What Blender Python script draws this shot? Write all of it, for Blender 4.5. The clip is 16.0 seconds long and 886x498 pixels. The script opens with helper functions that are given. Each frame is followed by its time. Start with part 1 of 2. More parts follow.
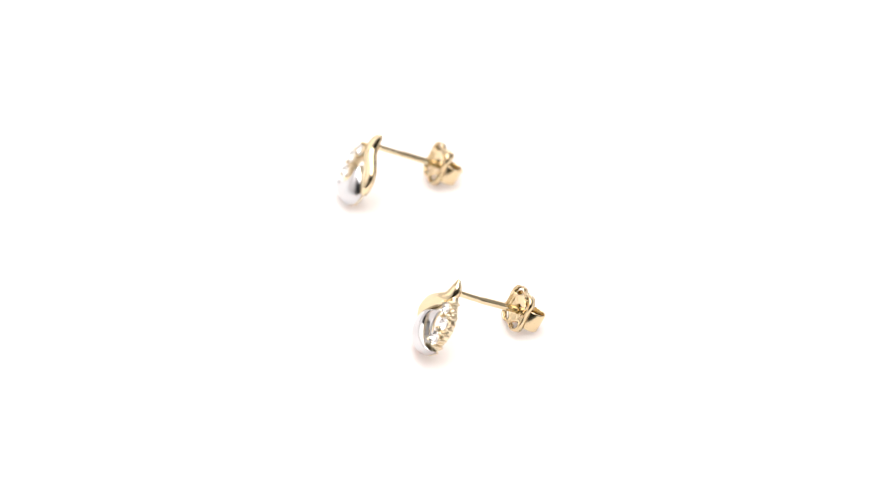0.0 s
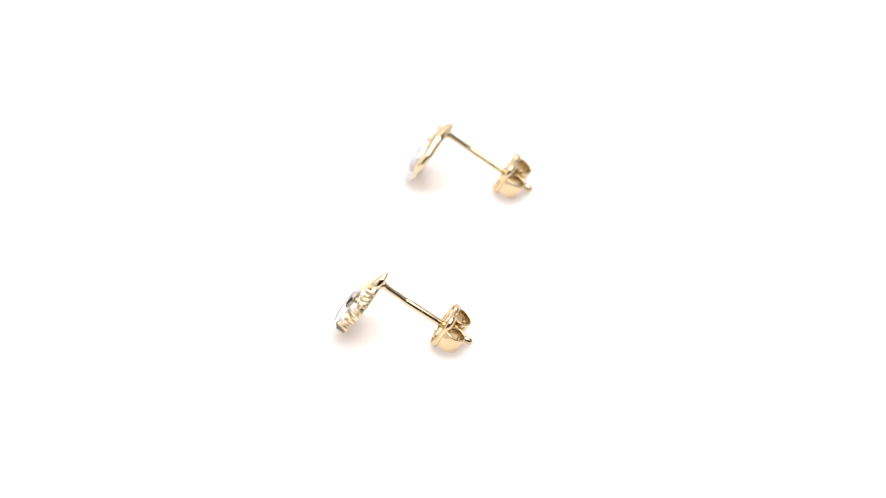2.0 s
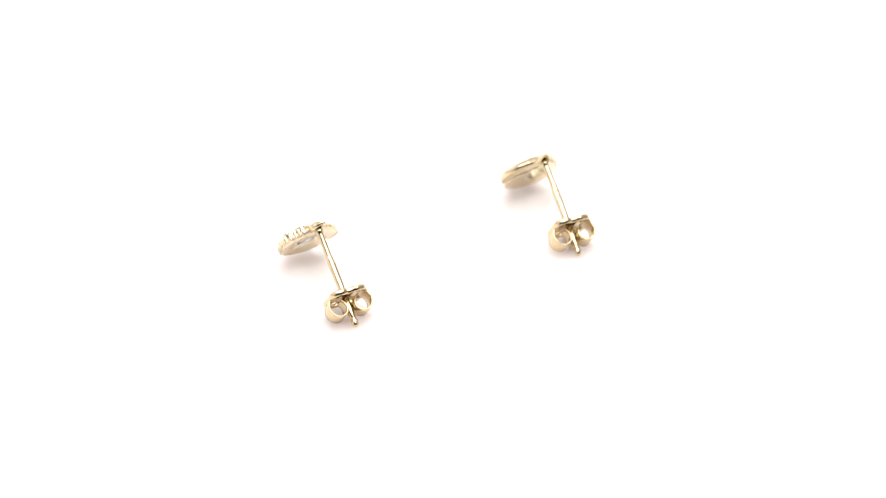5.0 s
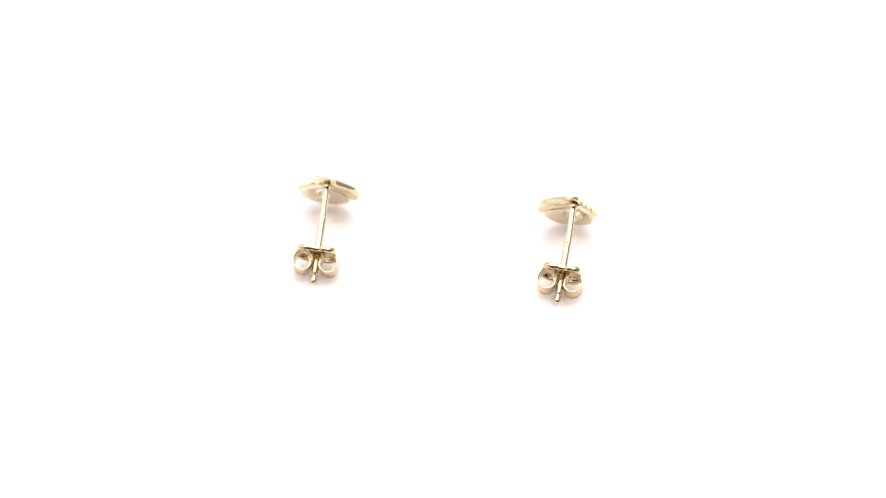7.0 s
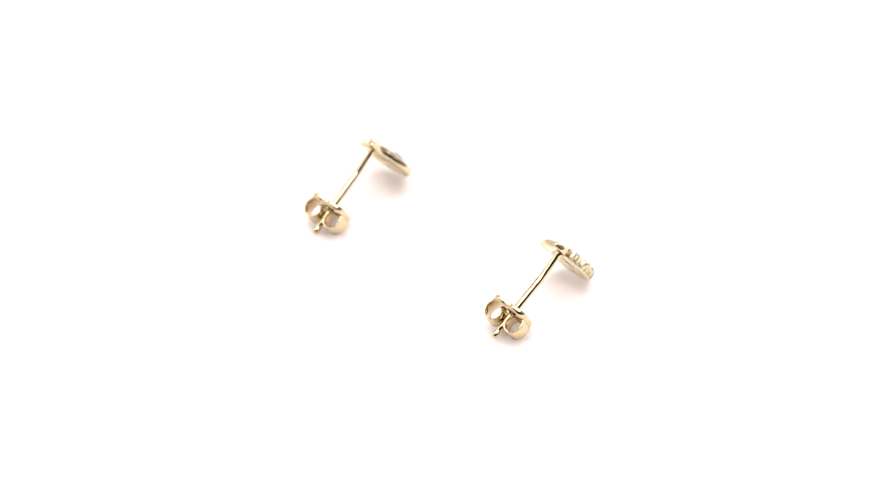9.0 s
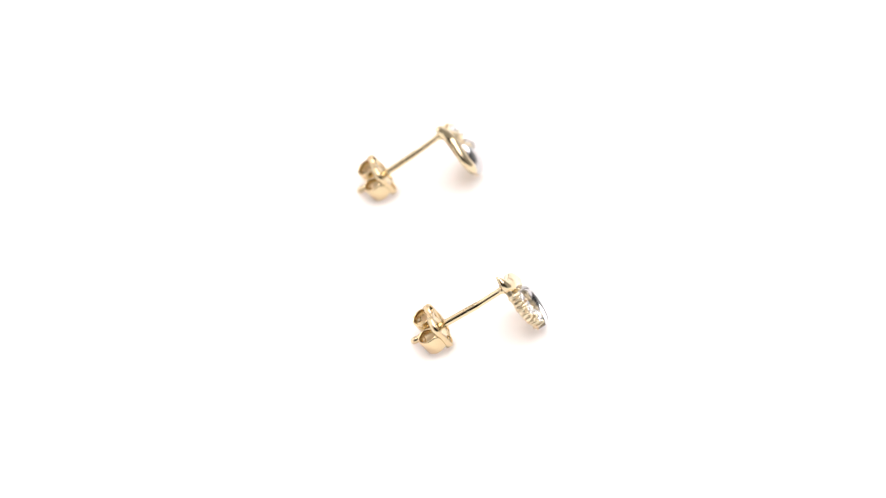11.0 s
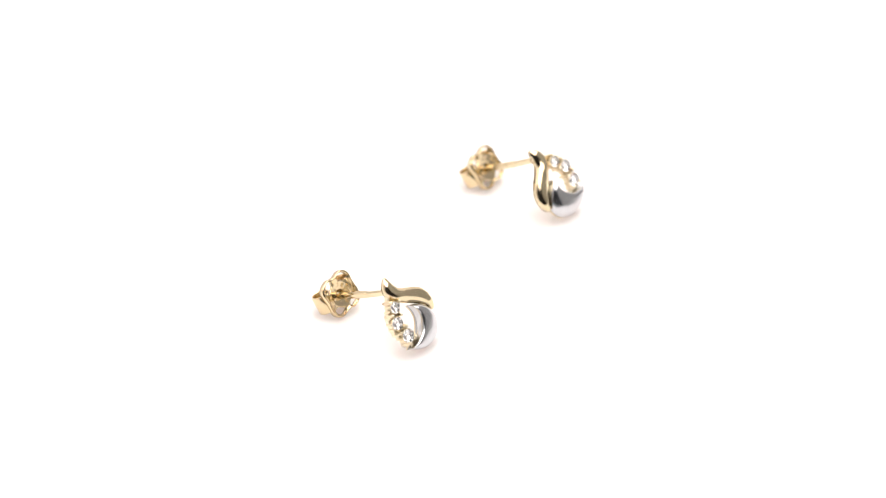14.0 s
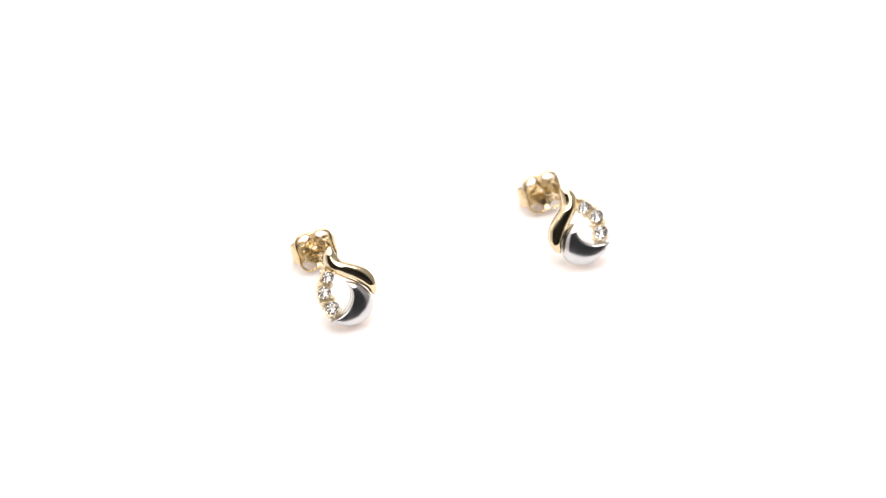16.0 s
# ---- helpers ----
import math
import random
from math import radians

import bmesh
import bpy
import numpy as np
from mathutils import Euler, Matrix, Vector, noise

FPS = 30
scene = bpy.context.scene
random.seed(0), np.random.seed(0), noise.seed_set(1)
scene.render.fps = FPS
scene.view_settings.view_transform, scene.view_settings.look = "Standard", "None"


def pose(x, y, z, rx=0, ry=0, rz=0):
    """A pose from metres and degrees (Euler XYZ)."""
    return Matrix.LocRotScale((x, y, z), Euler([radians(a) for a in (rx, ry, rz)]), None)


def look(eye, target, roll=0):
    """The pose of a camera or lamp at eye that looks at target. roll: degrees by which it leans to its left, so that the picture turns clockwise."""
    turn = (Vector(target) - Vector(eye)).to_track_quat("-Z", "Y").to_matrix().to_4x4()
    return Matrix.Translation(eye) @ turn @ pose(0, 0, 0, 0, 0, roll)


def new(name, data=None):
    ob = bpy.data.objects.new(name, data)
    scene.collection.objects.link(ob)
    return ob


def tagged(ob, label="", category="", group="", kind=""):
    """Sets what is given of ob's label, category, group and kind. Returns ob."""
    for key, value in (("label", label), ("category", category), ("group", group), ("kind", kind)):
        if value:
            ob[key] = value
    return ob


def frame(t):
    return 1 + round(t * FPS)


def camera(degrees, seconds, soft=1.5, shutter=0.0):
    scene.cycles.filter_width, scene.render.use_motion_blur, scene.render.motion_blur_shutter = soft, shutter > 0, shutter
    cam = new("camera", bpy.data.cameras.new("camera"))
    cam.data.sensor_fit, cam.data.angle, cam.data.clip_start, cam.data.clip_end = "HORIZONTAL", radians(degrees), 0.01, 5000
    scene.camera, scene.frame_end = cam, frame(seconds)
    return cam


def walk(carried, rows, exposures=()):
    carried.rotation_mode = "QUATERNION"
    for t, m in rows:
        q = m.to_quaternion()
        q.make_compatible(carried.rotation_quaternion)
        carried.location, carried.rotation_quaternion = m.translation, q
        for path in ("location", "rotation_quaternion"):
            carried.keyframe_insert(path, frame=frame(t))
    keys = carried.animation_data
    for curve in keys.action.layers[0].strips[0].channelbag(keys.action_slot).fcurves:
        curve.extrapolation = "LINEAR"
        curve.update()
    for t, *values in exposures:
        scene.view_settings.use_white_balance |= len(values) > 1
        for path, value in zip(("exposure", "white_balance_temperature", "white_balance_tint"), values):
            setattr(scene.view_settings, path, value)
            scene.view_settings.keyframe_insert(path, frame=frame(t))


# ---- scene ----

cam = camera(19.0, 16.0, soft=1.1)
EYE = look((0.0, -0.22696, 0.18898), (-0.00005, 0.00076, 0.00064), -1.45)
# a close-up lens: what lies behind the turntable's middle is a little soft
cam.data.dof.use_dof, cam.data.dof.focus_distance, cam.data.dof.aperture_fstop = True, 0.2855, 18.5
walk(cam, [(0.0, EYE), (16.0, EYE)])

# ---- light: a white photo tent with two lamp panels, open towards the camera ----
MM = 0.001
world = bpy.data.worlds.new("world")
world.use_nodes = True
world.node_tree.nodes["Background"].inputs["Color"].default_value = (0.8, 0.85, 1.0, 1)
world.node_tree.nodes["Background"].inputs["Strength"].default_value = 0.02
scene.world = world


def panel_lamp(name, eye, target, size, size_y, watts, color):
    data = bpy.data.lights.new(name, "AREA")
    data.shape, data.size, data.size_y = "RECTANGLE", size, size_y
    data.energy, data.color = watts, color
    ob = new(name, data)
    ob.matrix_world = look(eye, target)
    return ob


panel_lamp("lamp_top", (0.13, 0.03, 0.67), (0.12, 0.035, 0.0), 0.82, 0.86, 8.65, (1.0, 0.972, 0.955))
panel_lamp("lamp_side", (-0.46, 0.10, 0.32), (0.0, 0.0, 0.02), 0.44, 0.44, 0.40, (1.0, 0.975, 0.955))


# ---- materials ----
def material(name):
    mat = bpy.data.materials.new(name)
    mat.use_nodes = True
    nt = mat.node_tree
    return mat, nt, nt.nodes["Principled BSDF"]


def noise_node(nt, scale, detail=3.0, rough=0.5, coord=None):
    tex = nt.nodes.new("ShaderNodeTexNoise")
    tex.inputs["Scale"].default_value = scale
    tex.inputs["Detail"].default_value = detail
    tex.inputs["Roughness"].default_value = rough
    nt.links.new(coord, tex.inputs["Vector"])
    return tex


def ramp(nt, fac, a, b, lo=0.3, hi=0.7):
    node = nt.nodes.new("ShaderNodeValToRGB")
    node.color_ramp.elements[0].position, node.color_ramp.elements[1].position = lo, hi
    node.color_ramp.elements[0].color, node.color_ramp.elements[1].color = (*a, 1), (*b, 1)
    nt.links.new(fac, node.inputs["Fac"])
    return node.outputs["Color"]


def spread(nt, fac, lo, hi):
    node = nt.nodes.new("ShaderNodeMapRange")
    node.inputs["To Min"].default_value, node.inputs["To Max"].default_value = lo, hi
    nt.links.new(fac, node.inputs["Value"])
    return node.outputs["Result"]


def bump(nt, bsdf, fac, strength, distance):
    node = nt.nodes.new("ShaderNodeBump")
    node.inputs["Strength"].default_value, node.inputs["Distance"].default_value = strength, distance
    nt.links.new(fac, node.inputs["Height"])
    nt.links.new(node.outputs["Normal"], bsdf.inputs["Normal"])


def metal(name, a, b, rough_lo, rough_hi, relief):
    """Polished metal with slow colour drift, fine polishing marks and a slightly wavy skin."""
    mat, nt, bsdf = material(name)
    coord = nt.nodes.new("ShaderNodeTexCoord").outputs["Object"]
    slow = noise_node(nt, 450, 2, 0.5, coord)
    fine = noise_node(nt, 5200, 4, 0.6, coord)
    nt.links.new(ramp(nt, slow.outputs["Fac"], a, b), bsdf.inputs["Base Color"])
    nt.links.new(spread(nt, fine.outputs["Fac"], rough_lo, rough_hi), bsdf.inputs["Roughness"])
    bsdf.inputs["Metallic"].default_value = 1.0
    mix = nt.nodes.new("ShaderNodeMath")
    mix.operation = "ADD"
    nt.links.new(slow.outputs["Fac"], mix.inputs[0])
    nt.links.new(spread(nt, fine.outputs["Fac"], 0.0, 0.12), mix.inputs[1])
    bump(nt, bsdf, mix.outputs["Value"], relief, 0.05 * MM)
    return mat


GOLD = metal("polished_yellow_gold", (0.70, 0.585, 0.38), (0.75, 0.63, 0.42), 0.09, 0.19, 0.10)
GOLD_CAST = metal("cast_yellow_gold", (0.81, 0.70, 0.50), (0.87, 0.76, 0.56), 0.22, 0.36, 0.45)
GOLD_SHEET = metal("stamped_yellow_gold_sheet", (0.68, 0.543, 0.337), (0.74, 0.60, 0.383), 0.12, 0.24, 0.22)
WHITE_GOLD = metal("polished_white_gold", (0.58, 0.585, 0.60), (0.63, 0.635, 0.65), 0.15, 0.28, 0.08)


def stone_material():
    mat, nt, bsdf = material("clear_zirconia")
    bsdf.inputs["Base Color"].default_value = (1, 1, 1, 1)
    bsdf.inputs["Roughness"].default_value = 0.0
    bsdf.inputs["IOR"].default_value = 1.7
    bsdf.inputs["Transmission Weight"].default_value = 1.0
    return mat


def facet_material():
    """The pavilion of a stone throws all light back, partly scattered by its many small facets."""
    mat, nt, bsdf = material("mirror_facets")
    bsdf.inputs["Base Color"].default_value = (0.98, 0.965, 0.95, 1)
    bsdf.inputs["Metallic"].default_value = 0.86
    bsdf.inputs["Roughness"].default_value = 0.04
    return mat


ZIRCONIA = stone_material()
FACETS = facet_material()


def plain(name, a, b, scale, rough_lo, rough_hi, relief, depth, milky=None):
    mat, nt, bsdf = material(name)
    coord = nt.nodes.new("ShaderNodeTexCoord").outputs["Object"]
    slow = noise_node(nt, scale, 3, 0.55, coord)
    fine = noise_node(nt, scale * 14, 4, 0.6, coord)
    nt.links.new(ramp(nt, slow.outputs["Fac"], a, b), bsdf.inputs["Base Color"])
    nt.links.new(spread(nt, fine.outputs["Fac"], rough_lo, rough_hi), bsdf.inputs["Roughness"])
    bump(nt, bsdf, fine.outputs["Fac"], relief, depth)
    if milky:
        # light seeps sideways through the translucent sheet
        bsdf.inputs["Subsurface Weight"].default_value = 1.0
        bsdf.inputs["Subsurface Radius"].default_value = milky
        bsdf.inputs["Subsurface Scale"].default_value = MM
    return mat


WHITE_TOP = plain("matt_white_acrylic", (0.85, 0.82, 0.815), (0.87, 0.845, 0.84), 60, 0.45, 0.6, 0.08, 0.03 * MM, (5.2, 4.8, 4.7))
WHITE_CLOTH = plain("white_tent_cloth", (0.83, 0.795, 0.785), (0.87, 0.835, 0.825), 25, 0.8, 0.95, 0.3, 0.3 * MM)
# this grey stands in for the dimmer right-hand surroundings the metal reflects
DIM_SIDE_GREY = plain("dim_side_grey", (0.23, 0.227, 0.224), (0.28, 0.276, 0.272), 25, 0.8, 0.95, 0.3, 0.3 * MM)
TABLE_WHITE = plain("white_table_laminate", (0.80, 0.80, 0.79), (0.84, 0.84, 0.83), 20, 0.4, 0.6, 0.1, 0.1 * MM)
ROOM_DARK = plain("dark_studio_paint", (0.09, 0.09, 0.095), (0.115, 0.115, 0.12), 3, 0.8, 0.95, 0.2, 1 * MM)
SPECK = plain("grey_dust", (0.62, 0.61, 0.59), (0.72, 0.70, 0.68), 4000, 0.8, 0.9, 0.2, 0.02 * MM)
# dark gold brown in place of the shade inside the stamped marks
MARK_SHADE = plain("stamped_mark_shade", (0.32, 0.23, 0.12), (0.40, 0.29, 0.15), 4000, 0.4, 0.5, 0.1, 0.01 * MM)


# ---- mesh helpers ----
def part(name, bm, mat, parent=None, label="", smooth=True):
    """One bmesh, given in metres, as one mesh object under a thing or a part."""
    bmesh.ops.recalc_face_normals(bm, faces=bm.faces[:])
    for f in bm.faces:
        f.smooth = smooth
    data = bpy.data.meshes.new(name)
    bm.to_mesh(data)
    bm.free()
    data.materials.append(mat)
    ob = new(name, data)
    if parent:
        ob.parent = parent
    if label:
        tagged(ob, label)
    return ob


def smooth_line(points, count):
    """An even Catmull-Rom line through the points."""
    p = [np.array(v, float) for v in points]
    p = [2 * p[0] - p[1]] + p + [2 * p[-1] - p[-2]]
    fine = []
    for i in range(1, len(p) - 2):
        for s in np.linspace(0, 1, 24, endpoint=False):
            a, b, c, d = p[i - 1:i + 3]
            fine.append(0.5 * (2 * b + (c - a) * s + (2 * a - 5 * b + 4 * c - d) * s ** 2 + (3 * b - a - 3 * c + d) * s ** 3))
    fine.append(p[-2])
    fine = np.array(fine)
    run = np.r_[0, np.cumsum(np.linalg.norm(np.diff(fine, axis=0), axis=1))]
    u = np.linspace(0, run[-1], count)
    return np.stack([np.interp(u, run, fine[:, k]) for k in range(fine.shape[1])], 1)


def ring_loft(rings, closed_ends=True):
    """Faces between rings of equally many places; millimetres in, metres out."""
    bm = bmesh.new()
    vs = [[bm.verts.new([c * MM for c in p]) for p in ring] for ring in rings]
    n = len(vs[0])
    for a, b in zip(vs, vs[1:]):
        for i in range(n):
            bm.faces.new((a[i], a[(i + 1) % n], b[(i + 1) % n], b[i]))
    if closed_ends:
        bm.faces.new(vs[0][::-1])
        bm.faces.new(vs[-1])
    return bm


def domed_ribbon(edge_a, edge_b, back, side_a, side_b, crown, mirror, count=64, across=20, hollow=0.2, peak=0.5, full=2.0, full_b=None, taper=1.0):
    """A solid band between two edge lines: straight sides, a domed top with its crest at peak across, a hollowed back.
    back, side_a, side_b and crown are heights along the band, given as functions of 0..1."""
    a, b = smooth_line(edge_a, count), smooth_line(edge_b, count)
    bend = math.log(0.5) / math.log(peak)
    rings = []
    for i in range(count):
        u = i / (count - 1)
        wide = float(np.linalg.norm(b[i] - a[i]))
        ring = []
        for j in range(across + 1):
            s = 0.5 - 0.5 * math.cos(math.pi * j / across)
            q = a[i] + (b[i] - a[i]) * s
            across_at = 2 * s ** bend - 1
            e = full_b if full_b and across_at > 0 else full
            lift = max(0.0, 1 - abs(across_at) ** e) ** (1 / e)
            rise = crown(u) * min(1.0, wide / 1.2) ** taper
            ring.append((q[0] * mirror, q[1], side_a(u) * (1 - s) + side_b(u) * s + rise * lift))
        for j in range(7):
            s = 1 - j / 6
            q = a[i] + (b[i] - a[i]) * s
            dent = hollow * min(1.0, wide / 1.5) * max(0.0, 1 - abs(2 * s - 1) ** 2)
            ring.append((q[0] * mirror, q[1], back(u) + dent))
        rings.append(ring)
    return ring_loft(rings)


def lathe(profile, segments=24, offset=(0, 0)):
    """A turned solid round z from (radius, height) pairs in millimetres."""
    rings = []
    for r, z in profile:
        rings.append([(offset[0] + r * math.cos(2 * math.pi * k / segments), offset[1] + r * math.sin(2 * math.pi * k / segments), z) for k in range(segments)])
    return ring_loft(rings)


# ---- the setting: turntable, table, tent, studio ----
def box(name, lo, hi, mat, bevel=0.0):
    bm = bmesh.new()
    bmesh.ops.create_cube(bm, size=1)
    for v in bm.verts:
        v.co = Vector([lo[k] + (v.co[k] + 0.5) * (hi[k] - lo[k]) for k in range(3)])
    if bevel:
        bmesh.ops.bevel(bm, geom=bm.edges[:], offset=bevel, segments=2, affect="EDGES")
    return part(name, bm, mat, smooth=False)


tagged(box("table", (-0.9, -0.9, -0.052), (0.9, 0.9, -0.016), TABLE_WHITE, 0.003), "white laminate table under the display turntable", "table", kind="structure")
# the tent: cloth at the back, at both sides and overhead
tagged(box("backdrop", (-0.55, 0.55, -0.015), (0.55, 0.556, 0.75), WHITE_CLOTH), "plain white cloth backdrop behind the turntable", "backdrop", kind="structure")
tagged(box("wall_left", (-0.556, -0.85, -0.015), (-0.55, 0.55, 0.75), WHITE_CLOTH), "white cloth side of a photo tent", "wall", kind="structure")
# the right side is unseen, added in grey so the metal reflects darker
tagged(box("wall_right", (0.55, -0.30, -0.015), (0.556, 0.55, 0.75), DIM_SIDE_GREY), "unseen grey tent side added to darken the reflections", "wall", kind="structure")
tagged(box("ceiling", (-0.556, -0.55, 0.751), (0.556, 0.556, 0.757), WHITE_CLOTH), "white cloth top of a photo tent", "ceiling", kind="structure")
table = bpy.data.objects["table"]
for sx in (-1, 1):
    for sy in (-1, 1):
        leg = box("leg", (sx * 0.84 - 0.025, sy * 0.84 - 0.025, -0.75), (sx * 0.84 + 0.025, sy * 0.84 + 0.025, -0.052), TABLE_WHITE, 0.003)
        leg.parent = table
# the dim studio round it
for wall_name, lo, hi in (("wall_south", (-1.3, -1.4, -0.75), (1.3, -1.3, 1.3)), ("wall_north", (-1.3, 1.3, -0.75), (1.3, 1.4, 1.3)),
                          ("wall_west", (-1.4, -1.4, -0.75), (-1.3, 1.4, 1.3)), ("wall_east", (1.3, -1.4, -0.75), (1.4, 1.4, 1.3)),
                          ("floor", (-1.4, -1.4, -0.85), (1.4, 1.4, -0.75)), ("studio_ceiling", (-1.4, -1.4, 1.3), (1.4, 1.4, 1.4))):
    tagged(box(wall_name, lo, hi, ROOM_DARK), "plain dark grey studio surface", "floor" if wall_name == "floor" else "ceiling" if "ceiling" in wall_name else "wall", kind="structure")


def build_turntable():
    r = 100.0
    bm = lathe([(20, -15.5), (r - 2, -15.5), (r, -14), (r, -1.2), (r - 0.35, -0.35), (r - 1.2, 0.0), (60, 0.0), (2, 0.0)], 128)
    disc = part("turntable", bm, WHITE_TOP, smooth=False)
    tagged(disc, "round white turntable with a clean matt top", "turntable")
    for x, y, size in ((0.31, 0.85, 0.07), (13.6, 5.0, 0.05)):
        speck = bmesh.new()
        bmesh.ops.create_icosphere(speck, subdivisions=1, radius=size * MM)
        for v in speck.verts:
            v.co = Vector((v.co.x * 1.3 + x * MM, v.co.y + y * MM, (v.co.z + size * MM) * 0.5))
        part("dust_speck", speck, SPECK, disc, "tiny grey speck of dust")
    return disc


# ---- earrings ----
# Local axes in millimetres: the post's root is the origin, x across and y up the face, z out of the face.
LEAF_OUTER = [(0.52, 1.64), (0.68, 1.15), (0.80, 0.50), (1.10, -0.24), (1.87, -0.85), (2.71, -1.45), (3.35, -2.16), (3.70, -3.09), (3.69, -3.98), (3.45, -4.69), (3.22, -4.95)]
LEAF_INNER = [(0.22, 1.66), (-0.40, 1.10), (-0.68, 0.35), (-0.58, -0.48), (-0.16, -1.18), (0.44, -1.86), (1.2, -2.50), (1.96, -3.18), (2.60, -3.90), (2.86, -4.60), (3.10, -4.98)]
CRESCENT_OUTER = [(0.79, -2.45), (1.86, -3.10), (2.62, -4.15), (2.87, -5.41), (2.41, -6.57), (1.42, -7.32), (0.19, -7.48), (-0.99, -7.05), (-2.05, -6.15)]
CRESCENT_INNER = [(0.76, -2.52), (0.88, -3.15), (0.87, -3.80), (0.66, -4.41), (0.28, -4.96), (-0.2, -5.4), (-0.79, -5.68), (-1.42, -5.90), (-2.08, -6.05)]
STONES = [((-0.92, -1.32), 0.66), ((-1.78, -2.78), 0.72), ((-1.52, -4.70), 0.78)]
BAND = [(-0.15, -0.35), (-0.55, -0.80), (-0.92, -1.32), (-1.50, -2.05), (-1.78, -2.78), (-1.86, -3.75), (-1.52, -4.70), (-1.30, -5.40), (-1.55, -6.0)]


def brilliant(radius, x, y, z, turn):
    """A round brilliant: table, crown, girdle and pavilion as flat facets; the pavilion takes the second material."""
    bm = bmesh.new()
    rows = [(0.54, 0.32, 0.5), (0.80, 0.18, 0.0), (1.0, 0.03, 0.5), (1.0, -0.03, 0.5), (0.52, -0.34, 0.0)]
    vs = []
    for r, h, half in rows:
        vs.append([bm.verts.new(((x + r * radius * math.cos(2 * math.pi * (k + half) / 8 + turn)) * MM, (y + r * radius * math.sin(2 * math.pi * (k + half) / 8 + turn)) * MM, (z + h * radius) * MM)) for k in range(8)])
    tip = bm.verts.new((x * MM, y * MM, (z - 0.60 * radius) * MM))
    bm.faces.new(vs[0])
    for k in range(8):
        n, p = (k + 1) % 8, (k - 1) % 8
        bm.faces.new((vs[0][p], vs[0][k], vs[1][k]))
        bm.faces.new((vs[0][k], vs[1][k], vs[2][k], vs[1][n]))
        bm.faces.new((vs[1][k], vs[2][p], vs[2][k]))
        bm.faces.new((vs[2][p], vs[3][p], vs[3][k], vs[2][k]))
        for low in ((vs[3][p], vs[4][k], vs[3][k]), (vs[3][k], vs[4][k], tip, vs[4][n])):
            bm.faces.new(low).material_index = 1
    return bm


def claw(x, y, lean_x, lean_y, top, radius):
    """A tapered prong that leans over its stone and ends in a bead."""
    rings = []
    for z, r, go in ((0.0, 0.95, 0.0), (0.5, 1.0, 0.0), (1.0, 0.95, 0.05), (top - 0.18, 0.95, 0.35), (top - 0.02, 1.08, 0.75), (top + 0.10, 0.85, 1.0), (top + 0.16, 0.35, 1.05)):
        rings.append([(x + lean_x * go + radius * r * math.cos(k * math.pi / 5), y + lean_y * go + radius * r * math.sin(k * math.pi / 5), z) for k in range(10)])
    return ring_loft(rings)


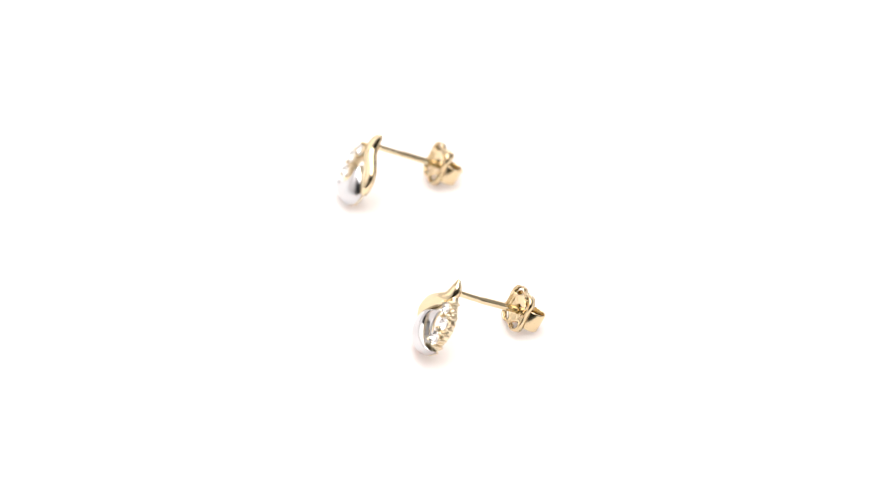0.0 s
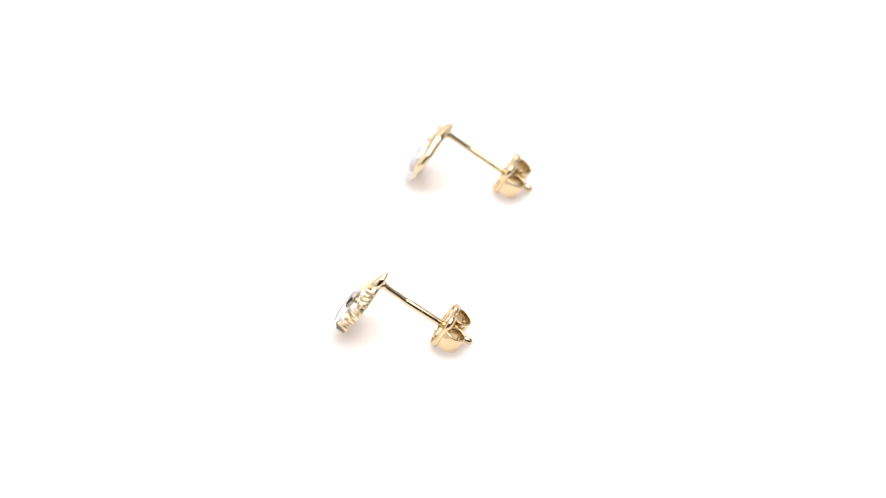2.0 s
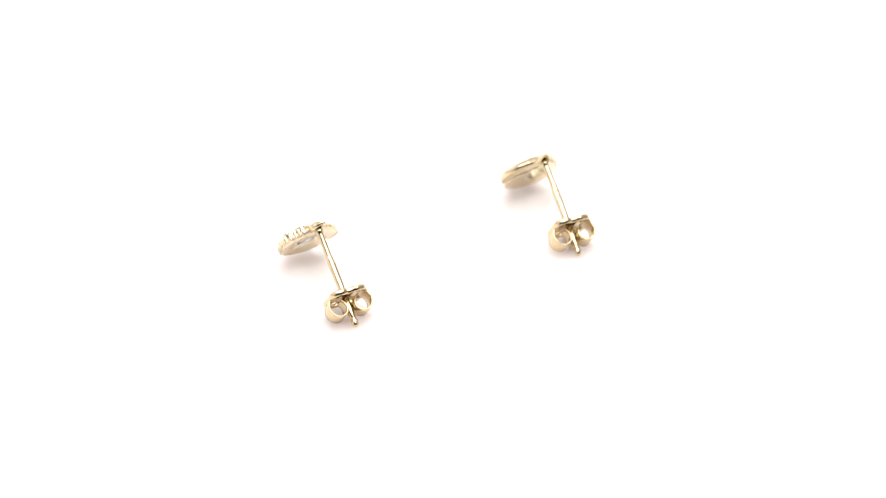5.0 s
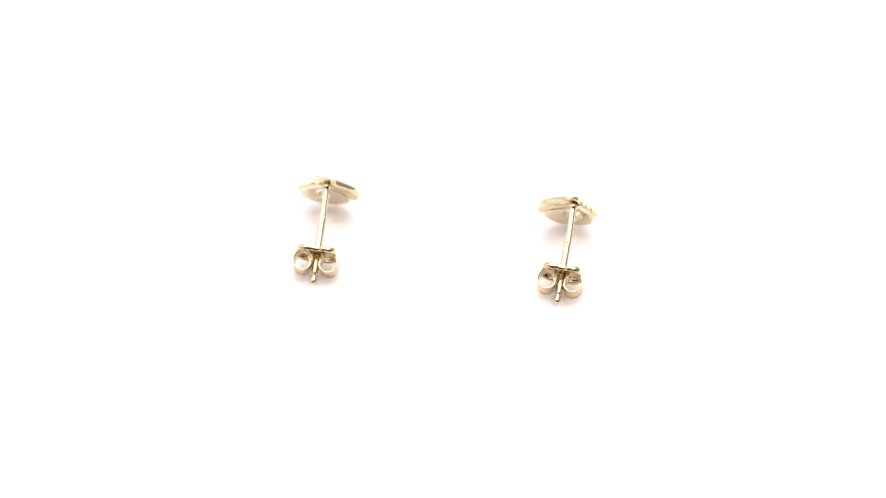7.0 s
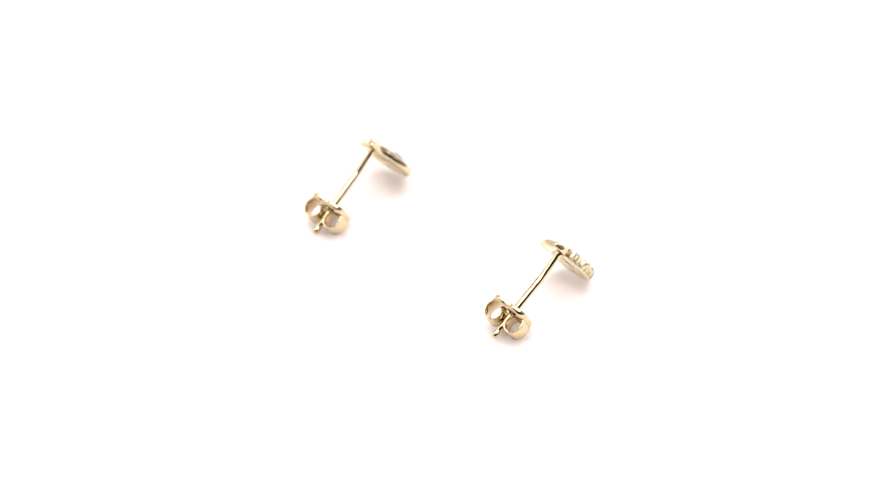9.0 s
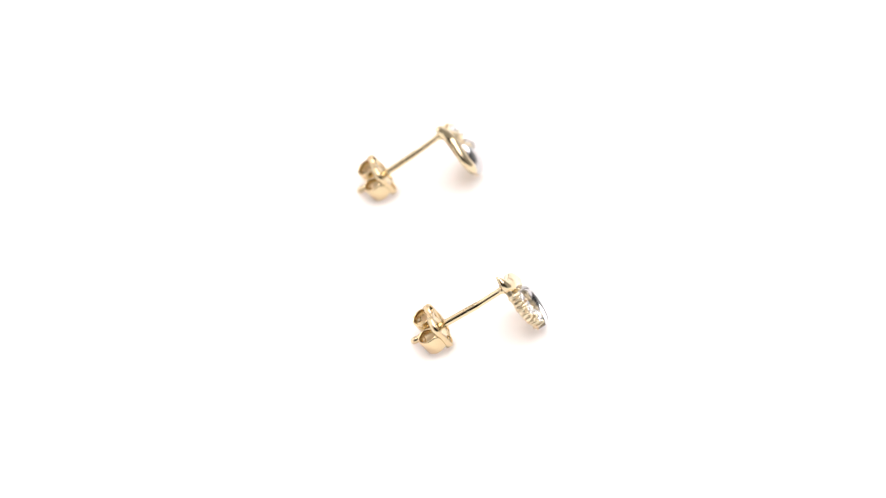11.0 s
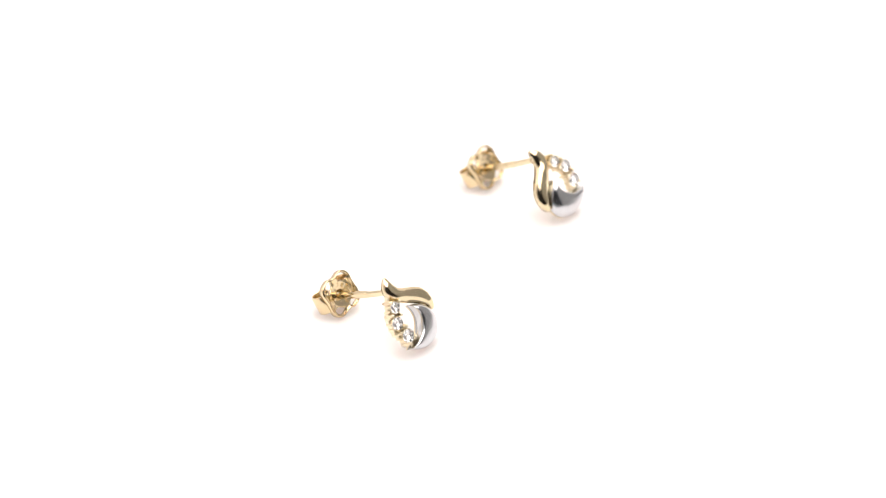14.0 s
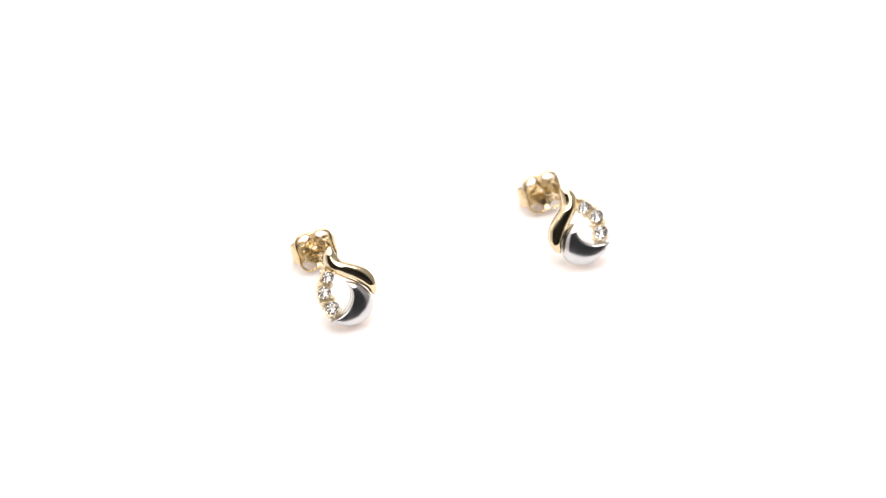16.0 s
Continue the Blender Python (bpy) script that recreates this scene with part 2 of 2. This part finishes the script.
def build_head(earring, mirror):
    def grow(u):
        return min(1.0, 0.30 + 0.70 * math.sin(min(1.0, u / 0.42) * math.pi / 2)) * min(1.0, 0.2 + (1 - u) / 0.08) ** 0.5

    def tip(u):
        return 0.12 * max(0.0, 1 - u / 0.16) ** 1.5

    def lift(u):
        # the leaf stands clear of the back plane below its stem
        return min(1.0, u / 0.35) ** 1.5

    leaf = domed_ribbon(LEAF_OUTER, LEAF_INNER, lambda u: 0.08 + 0.08 * lift(u) + tip(u), lambda u: 0.27 + 0.33 * lift(u) + tip(u), lambda u: 0.32 + 0.16 * lift(u) + tip(u),
                        lambda u: (0.12 + 0.66 * grow(u)) * (1.08 - 0.42 * u), mirror, peak=0.56, full=2.2)
    part("gold_leaf", leaf, GOLD, earring, "S-curved polished yellow gold leaf")
    base = domed_ribbon(CRESCENT_OUTER, CRESCENT_INNER, lambda u: 0.09, lambda u: 0.30, lambda u: 0.30, lambda u: 0.01, mirror)
    part("crescent_base", base, GOLD_CAST, earring, "yellow gold back of the crescent")
    crescent = domed_ribbon(CRESCENT_OUTER, CRESCENT_INNER, lambda u: 0.32, lambda u: 0.48, lambda u: 0.66 + 0.12 * math.sin(math.pi * u), lambda u: 0.95, mirror, hollow=0.0, peak=0.58, full=2.5, full_b=4.5, taper=0.3)
    part("crescent", crescent, WHITE_GOLD, earring, "domed mirror-polished white gold crescent")

    # the gallery: a rail under the stones, with a collar, claws and side ribs
    line = smooth_line(BAND, 48)
    rings = []
    for i, p in enumerate(line):
        t = line[min(i + 1, 47)] - line[max(i - 1, 0)]
        t = t / np.linalg.norm(t)
        n = np.array([-t[1], t[0]])
        half = 0.66
        rings.append([((p + n * s * half)[0] * mirror, (p + n * s * half)[1], z) for s, z in ((-0.9, 0.05), (-0.98, 0.18), (-0.94, 0.60), (-0.80, 0.72), (-0.6, 0.72), (-0.5, 0.55), (0.5, 0.55), (0.6, 0.72), (0.80, 0.72), (0.94, 0.60), (0.98, 0.18), (0.9, 0.05), (0, 0.0))])
    setting = part("stone_setting", ring_loft(rings), GOLD_CAST, earring, "cast yellow gold claw setting with ribbed sides")
    for k, ((x, y), r) in enumerate(STONES):
        cup = [(r * 0.62, 0.42), (r * 0.80, 0.42), (r * 1.02, 1.02), (r * 1.02, 1.10), (r * 0.93, 1.10), (r * 0.70, 0.60)]
        bm = bmesh.new()
        seg = 20
        vs = [[bm.verts.new(((x * mirror + a * math.cos(2 * math.pi * j / seg)) * MM, (y + a * math.sin(2 * math.pi * j / seg)) * MM, z * MM)) for j in range(seg)] for a, z in cup]
        for q in range(len(vs)):
            a, b = vs[q], vs[(q + 1) % len(vs)]
            for j in range(seg):
                bm.faces.new((a[j], a[(j + 1) % seg], b[(j + 1) % seg], b[j]))
        part("collar", bm, GOLD_CAST, setting)
        stone = part("stone", brilliant(r, x * mirror, y, 1.14, 0.4 + 0.7 * k), ZIRCONIA, setting, "clear round brilliant-cut stone", smooth=False)
        stone.data.materials.append(FACETS)
    ends = [(-0.48, -0.55)] + [s[0] for s in STONES] + [(-1.42, -5.75)]
    for k in range(4):
        a, b = np.array(ends[k]), np.array(ends[k + 1])
        t = (b - a) / np.linalg.norm(b - a)
        n = np.array([-t[1], t[0]])
        mid = (a + b) / 2 if 0 < k < 3 else (b * 0.35 + a * 0.65 if k == 0 else a * 0.40 + b * 0.60)
        for side in (-1, 1):
            p = mid + n * side * 0.64
            part("claw", claw(p[0] * mirror, p[1], -n[0] * side * 0.10 * mirror, -n[1] * side * 0.12, 1.22, 0.17), GOLD_CAST, setting)
    # upright ribs carry the collars over the rail
    for i in range(5, 45, 4):
        t = line[i + 1] - line[i - 1]
        t = t / np.linalg.norm(t)
        n = np.array([-t[1], t[0]])
        for side in (-1, 1):
            p = line[i] + n * side * 0.64
            rib = lathe([(0.11, 0.08), (0.155, 0.22), (0.155, 0.84), (0.12, 0.98), (0.05, 1.03)], 10, (p[0] * mirror, p[1]))
            part("rib", rib, GOLD_CAST, setting)


def build_post(earring, kink, marks):
    prof = [(0.02, 0.45), (0.36, 0.45), (0.55, 0.15), (0.40, -0.10), (0.36, -0.4), (0.36, -2.8), (0.355, -2.95), (0.39, -3.15), (0.41, -3.4),
            (0.405, -9.9), (0.39, -10.2), (0.33, -10.35), (0.33, -10.55), (0.39, -10.7), (0.38, -11.1), (0.29, -11.30), (0.13, -11.39), (0.02, -11.40)]
    rings = []
    for r, z in prof:
        # the stub leaves the head a little steeper than the tube that is soldered on it
        f = max(0.0, min(-z / 2.9, (11.4 + z) / 8.5))
        rings.append([(kink[0] * f + r * math.cos(math.pi * k / 10), kink[1] * f + r * math.sin(math.pi * k / 10), z) for k in range(20)])
    post = part("post", ring_loft(rings), GOLD, earring, "slim gold post with a notch and rounded end")
    # hallmarks: a short row of stamped bars on the tube, their recess shade put into the colour
    count, angle, first = marks
    for k in range(count):
        bm = bmesh.new()
        bmesh.ops.create_cube(bm, size=1)
        z = first - 0.38 * k
        f = min(-z / 2.9, (11.4 + z) / 8.5)
        place = Matrix.Translation((kink[0] * f, kink[1] * f, z)) @ Matrix.Rotation(radians(angle), 4, "Z") @ Matrix.Translation((0.40, 0, 0))
        for v in bm.verts:
            v.co = (place @ Vector((v.co.x * 0.03, v.co.y * 0.24, v.co.z * (0.12 if k % 2 else 0.2)))) * MM
        part("stamp_mark", bm, MARK_SHADE, post, "tiny stamped bar")


def build_back(earring, roll):
    """The butterfly: a pierced, embossed plate whose sides curl back into two scrolls."""
    spin = Matrix.Translation((0, 0.13, 0.42)) @ Matrix.Rotation(radians(roll), 4, "Z")
    seg = 96
    lobes = [radians(a) for a in (53, 127, 233, 307)]
    width = radians(25)

    def opening(phi):
        best = min(abs((phi - c + math.pi) % (2 * math.pi) - math.pi) for c in lobes)
        return math.sqrt(max(0.0, 1 - (best / width) ** 2))

    bm = bmesh.new()
    rows = []
    for k in range(seg):
        phi = 2 * math.pi * k / seg
        o = opening(phi)
        rim = 2.36 + 0.25 * math.cos(4 * (phi - radians(48))) - 0.16 * max(0.0, math.cos(2 * phi + math.pi)) ** 6
        mid = 1.84
        radii = [0.43, 0.62, 0.9, 1.15, 1.32 if o < 0.3 else 1.30, mid - 0.38 * o - 0.03, mid + 0.42 * o + 0.03, max(rim - 0.10, mid + 0.42 * o + 0.10), max(rim, mid + 0.42 * o + 0.20), max(rim, mid + 0.42 * o + 0.20) + 0.01]
        row = []
        for j, r in enumerate(radii):
            rise = (-0.34, -0.24, -0.20, -0.17, -0.14, -0.08, 0.0, 0.06, -0.04, -0.60)[j]
            if j in (2, 3):
                rise += 0.012 * math.cos(10 * phi)
            p = spin @ Vector((r * math.cos(phi), r * math.sin(phi), -8.0 + rise))
            row.append(bm.verts.new(p * MM))
        rows.append(row)
    for k in range(seg):
        n = (k + 1) % seg
        hole = opening(2 * math.pi * (k + 0.5) / seg) > 0.12
        for j in range(9):
            if hole and j == 5:
                continue
            bm.faces.new((rows[k][j], rows[n][j], rows[n][j + 1], rows[k][j + 1]))
    bmesh.ops.recalc_face_normals(bm, faces=bm.faces[:])
    bmesh.ops.solidify(bm, geom=bm.faces[:], thickness=0.20 * MM)
    back = part("butterfly_back", bm, GOLD_SHEET, earring, "pierced and embossed gold butterfly clutch")
    for side in (-1, 1):
        path = [(1.20, -8.22), (1.60, -8.20)]
        for a in range(58, -236, -12):
            r = 1.02 if a > -150 else 1.02 - 0.003 * (-150 - a)
            path.append((1.44 + r * math.cos(radians(a)), -9.42 + 1.14 * math.sin(radians(a)) * r / 1.02))
        rings = []
        for i, (w, h) in enumerate(path):
            t = np.array(path[min(i + 1, len(path) - 1)]) - np.array(path[max(i - 1, 0)])
            t = t / np.linalg.norm(t)
            n = np.array([-t[1], t[0]]) * 0.10
            u = i / (len(path) - 1)
            half = 1.05 - 0.2 * u ** 3
            ring = []
            for s, e in ((-1, -0.6), (-1, 0.6), (-0.92, 1), (0.92, 1), (1, 0.6), (1, -0.6), (0.92, -1), (-0.92, -1)):
                p = spin @ Vector((side * (w + n[0] * e), half * s, h + n[1] * e))
                ring.append(tuple(p))
            rings.append(ring)
        part("scroll", ring_loft(rings), GOLD_SHEET, back, "rolled gold scroll gripping the post")


def build_earring(mirror, face_roll, face_shift, wide, face_drop, lean, nut_roll, label):
    earring = new("earring")
    tagged(earring, label, "earring", "pair of earrings")
    build_head(earring, mirror)
    # the face is a little larger than its drawing, turned on the post and leaning on it
    about = Matrix.Translation(Vector((0.6 * mirror, -3.0, 0)) * MM)
    m = Matrix.Translation((0, 0, 0.2 * MM)) @ Matrix.Rotation(radians(-lean), 4, "X") @ Matrix.Rotation(radians(face_roll), 4, "Z") @ Matrix.Translation((face_shift * MM, -face_drop * MM, 0)) @ about @ Matrix.Diagonal((wide, 0.99, 1.0, 1)) @ about.inverted()
    for ob in earring.children:
        if ob.name.split(".")[0] in ("gold_leaf", "crescent", "crescent_base", "stone_setting"):
            thick = {"gold_leaf": 1.0, "crescent": 1.05, "crescent_base": 1.05, "stone_setting": 1.02}[ob.name.split(".")[0]]
            for piece in (ob, *ob.children):
                piece.data.transform(m @ Matrix.Diagonal((1, 1, thick, 1)))
    build_post(earring, *(((-0.09, -0.08), (4, 90, -3.5)) if mirror > 0 else ((0.0, -0.10), (7, 150, -4.0))))
    build_back(earring, nut_roll)
    return earring


def stand(x, y, z, azimuth, tilt):
    """The pose on the turntable of an earring whose face looks along the azimuth, tilted up."""
    a, e = radians(azimuth), radians(tilt)
    n = Vector((math.cos(e) * math.cos(a), math.cos(e) * math.sin(a), math.sin(e)))
    up = (Vector((0, 0, 1)) - n * n.z).normalized()
    right = up.cross(n)
    m = Matrix((right, up, n)).transposed().to_4x4()
    m.translation = Vector((x, y, z)) * MM
    return m


TURNTABLE = build_turntable()
EARRING_A = build_earring(1, 8.5, 0.0, 1.05, 0.0, 2.5, 4, "two-tone gold stud earring, leaf curving over a white gold crescent")
EARRING_B = build_earring(-1, 11.0, 0.15, 1.08, 0.22, 2.6, 4, "mirror-image two-tone gold stud earring with three clear stones")
STAND_A = stand(-7.16, 12.51, 6.58, -166.04, 30.13)
STAND_B = stand(1.44, -13.71, 6.63, -162.53, 32.24)


TOP = 0.2 * MM  # height of the turntable's upper face


def settle(thing, m):
    """Lower or lift a pose until the thing's lowest vertex touches the turntable."""
    low = min((m @ v.co).z for ob in thing.children_recursive for v in ob.data.vertices)
    return Matrix.Translation((0, 0, TOP - low)) @ m


STAND_A, STAND_B = settle(EARRING_A, STAND_A), settle(EARRING_B, STAND_B)

TURN_TIMES = (0, 2, 4, 6.5, 9, 11.5, 14, 16)
TURN_ANGLES = (0.0, 33.88, 67.20, 108.75, 151.1, 193.45, 235.1, 268.05)


def motions():
    times = [0.5 * k for k in range(33)]
    for thing, m in ((TURNTABLE, Matrix.Translation((0, 0, TOP))), (EARRING_A, STAND_A), (EARRING_B, STAND_B)):
        rows = []
        for t in times:
            angle = float(np.interp(t, TURN_TIMES, TURN_ANGLES))
            rows.append((t, Matrix.Rotation(radians(-angle), 4, "Z") @ m))
        walk(thing, rows)


motions()
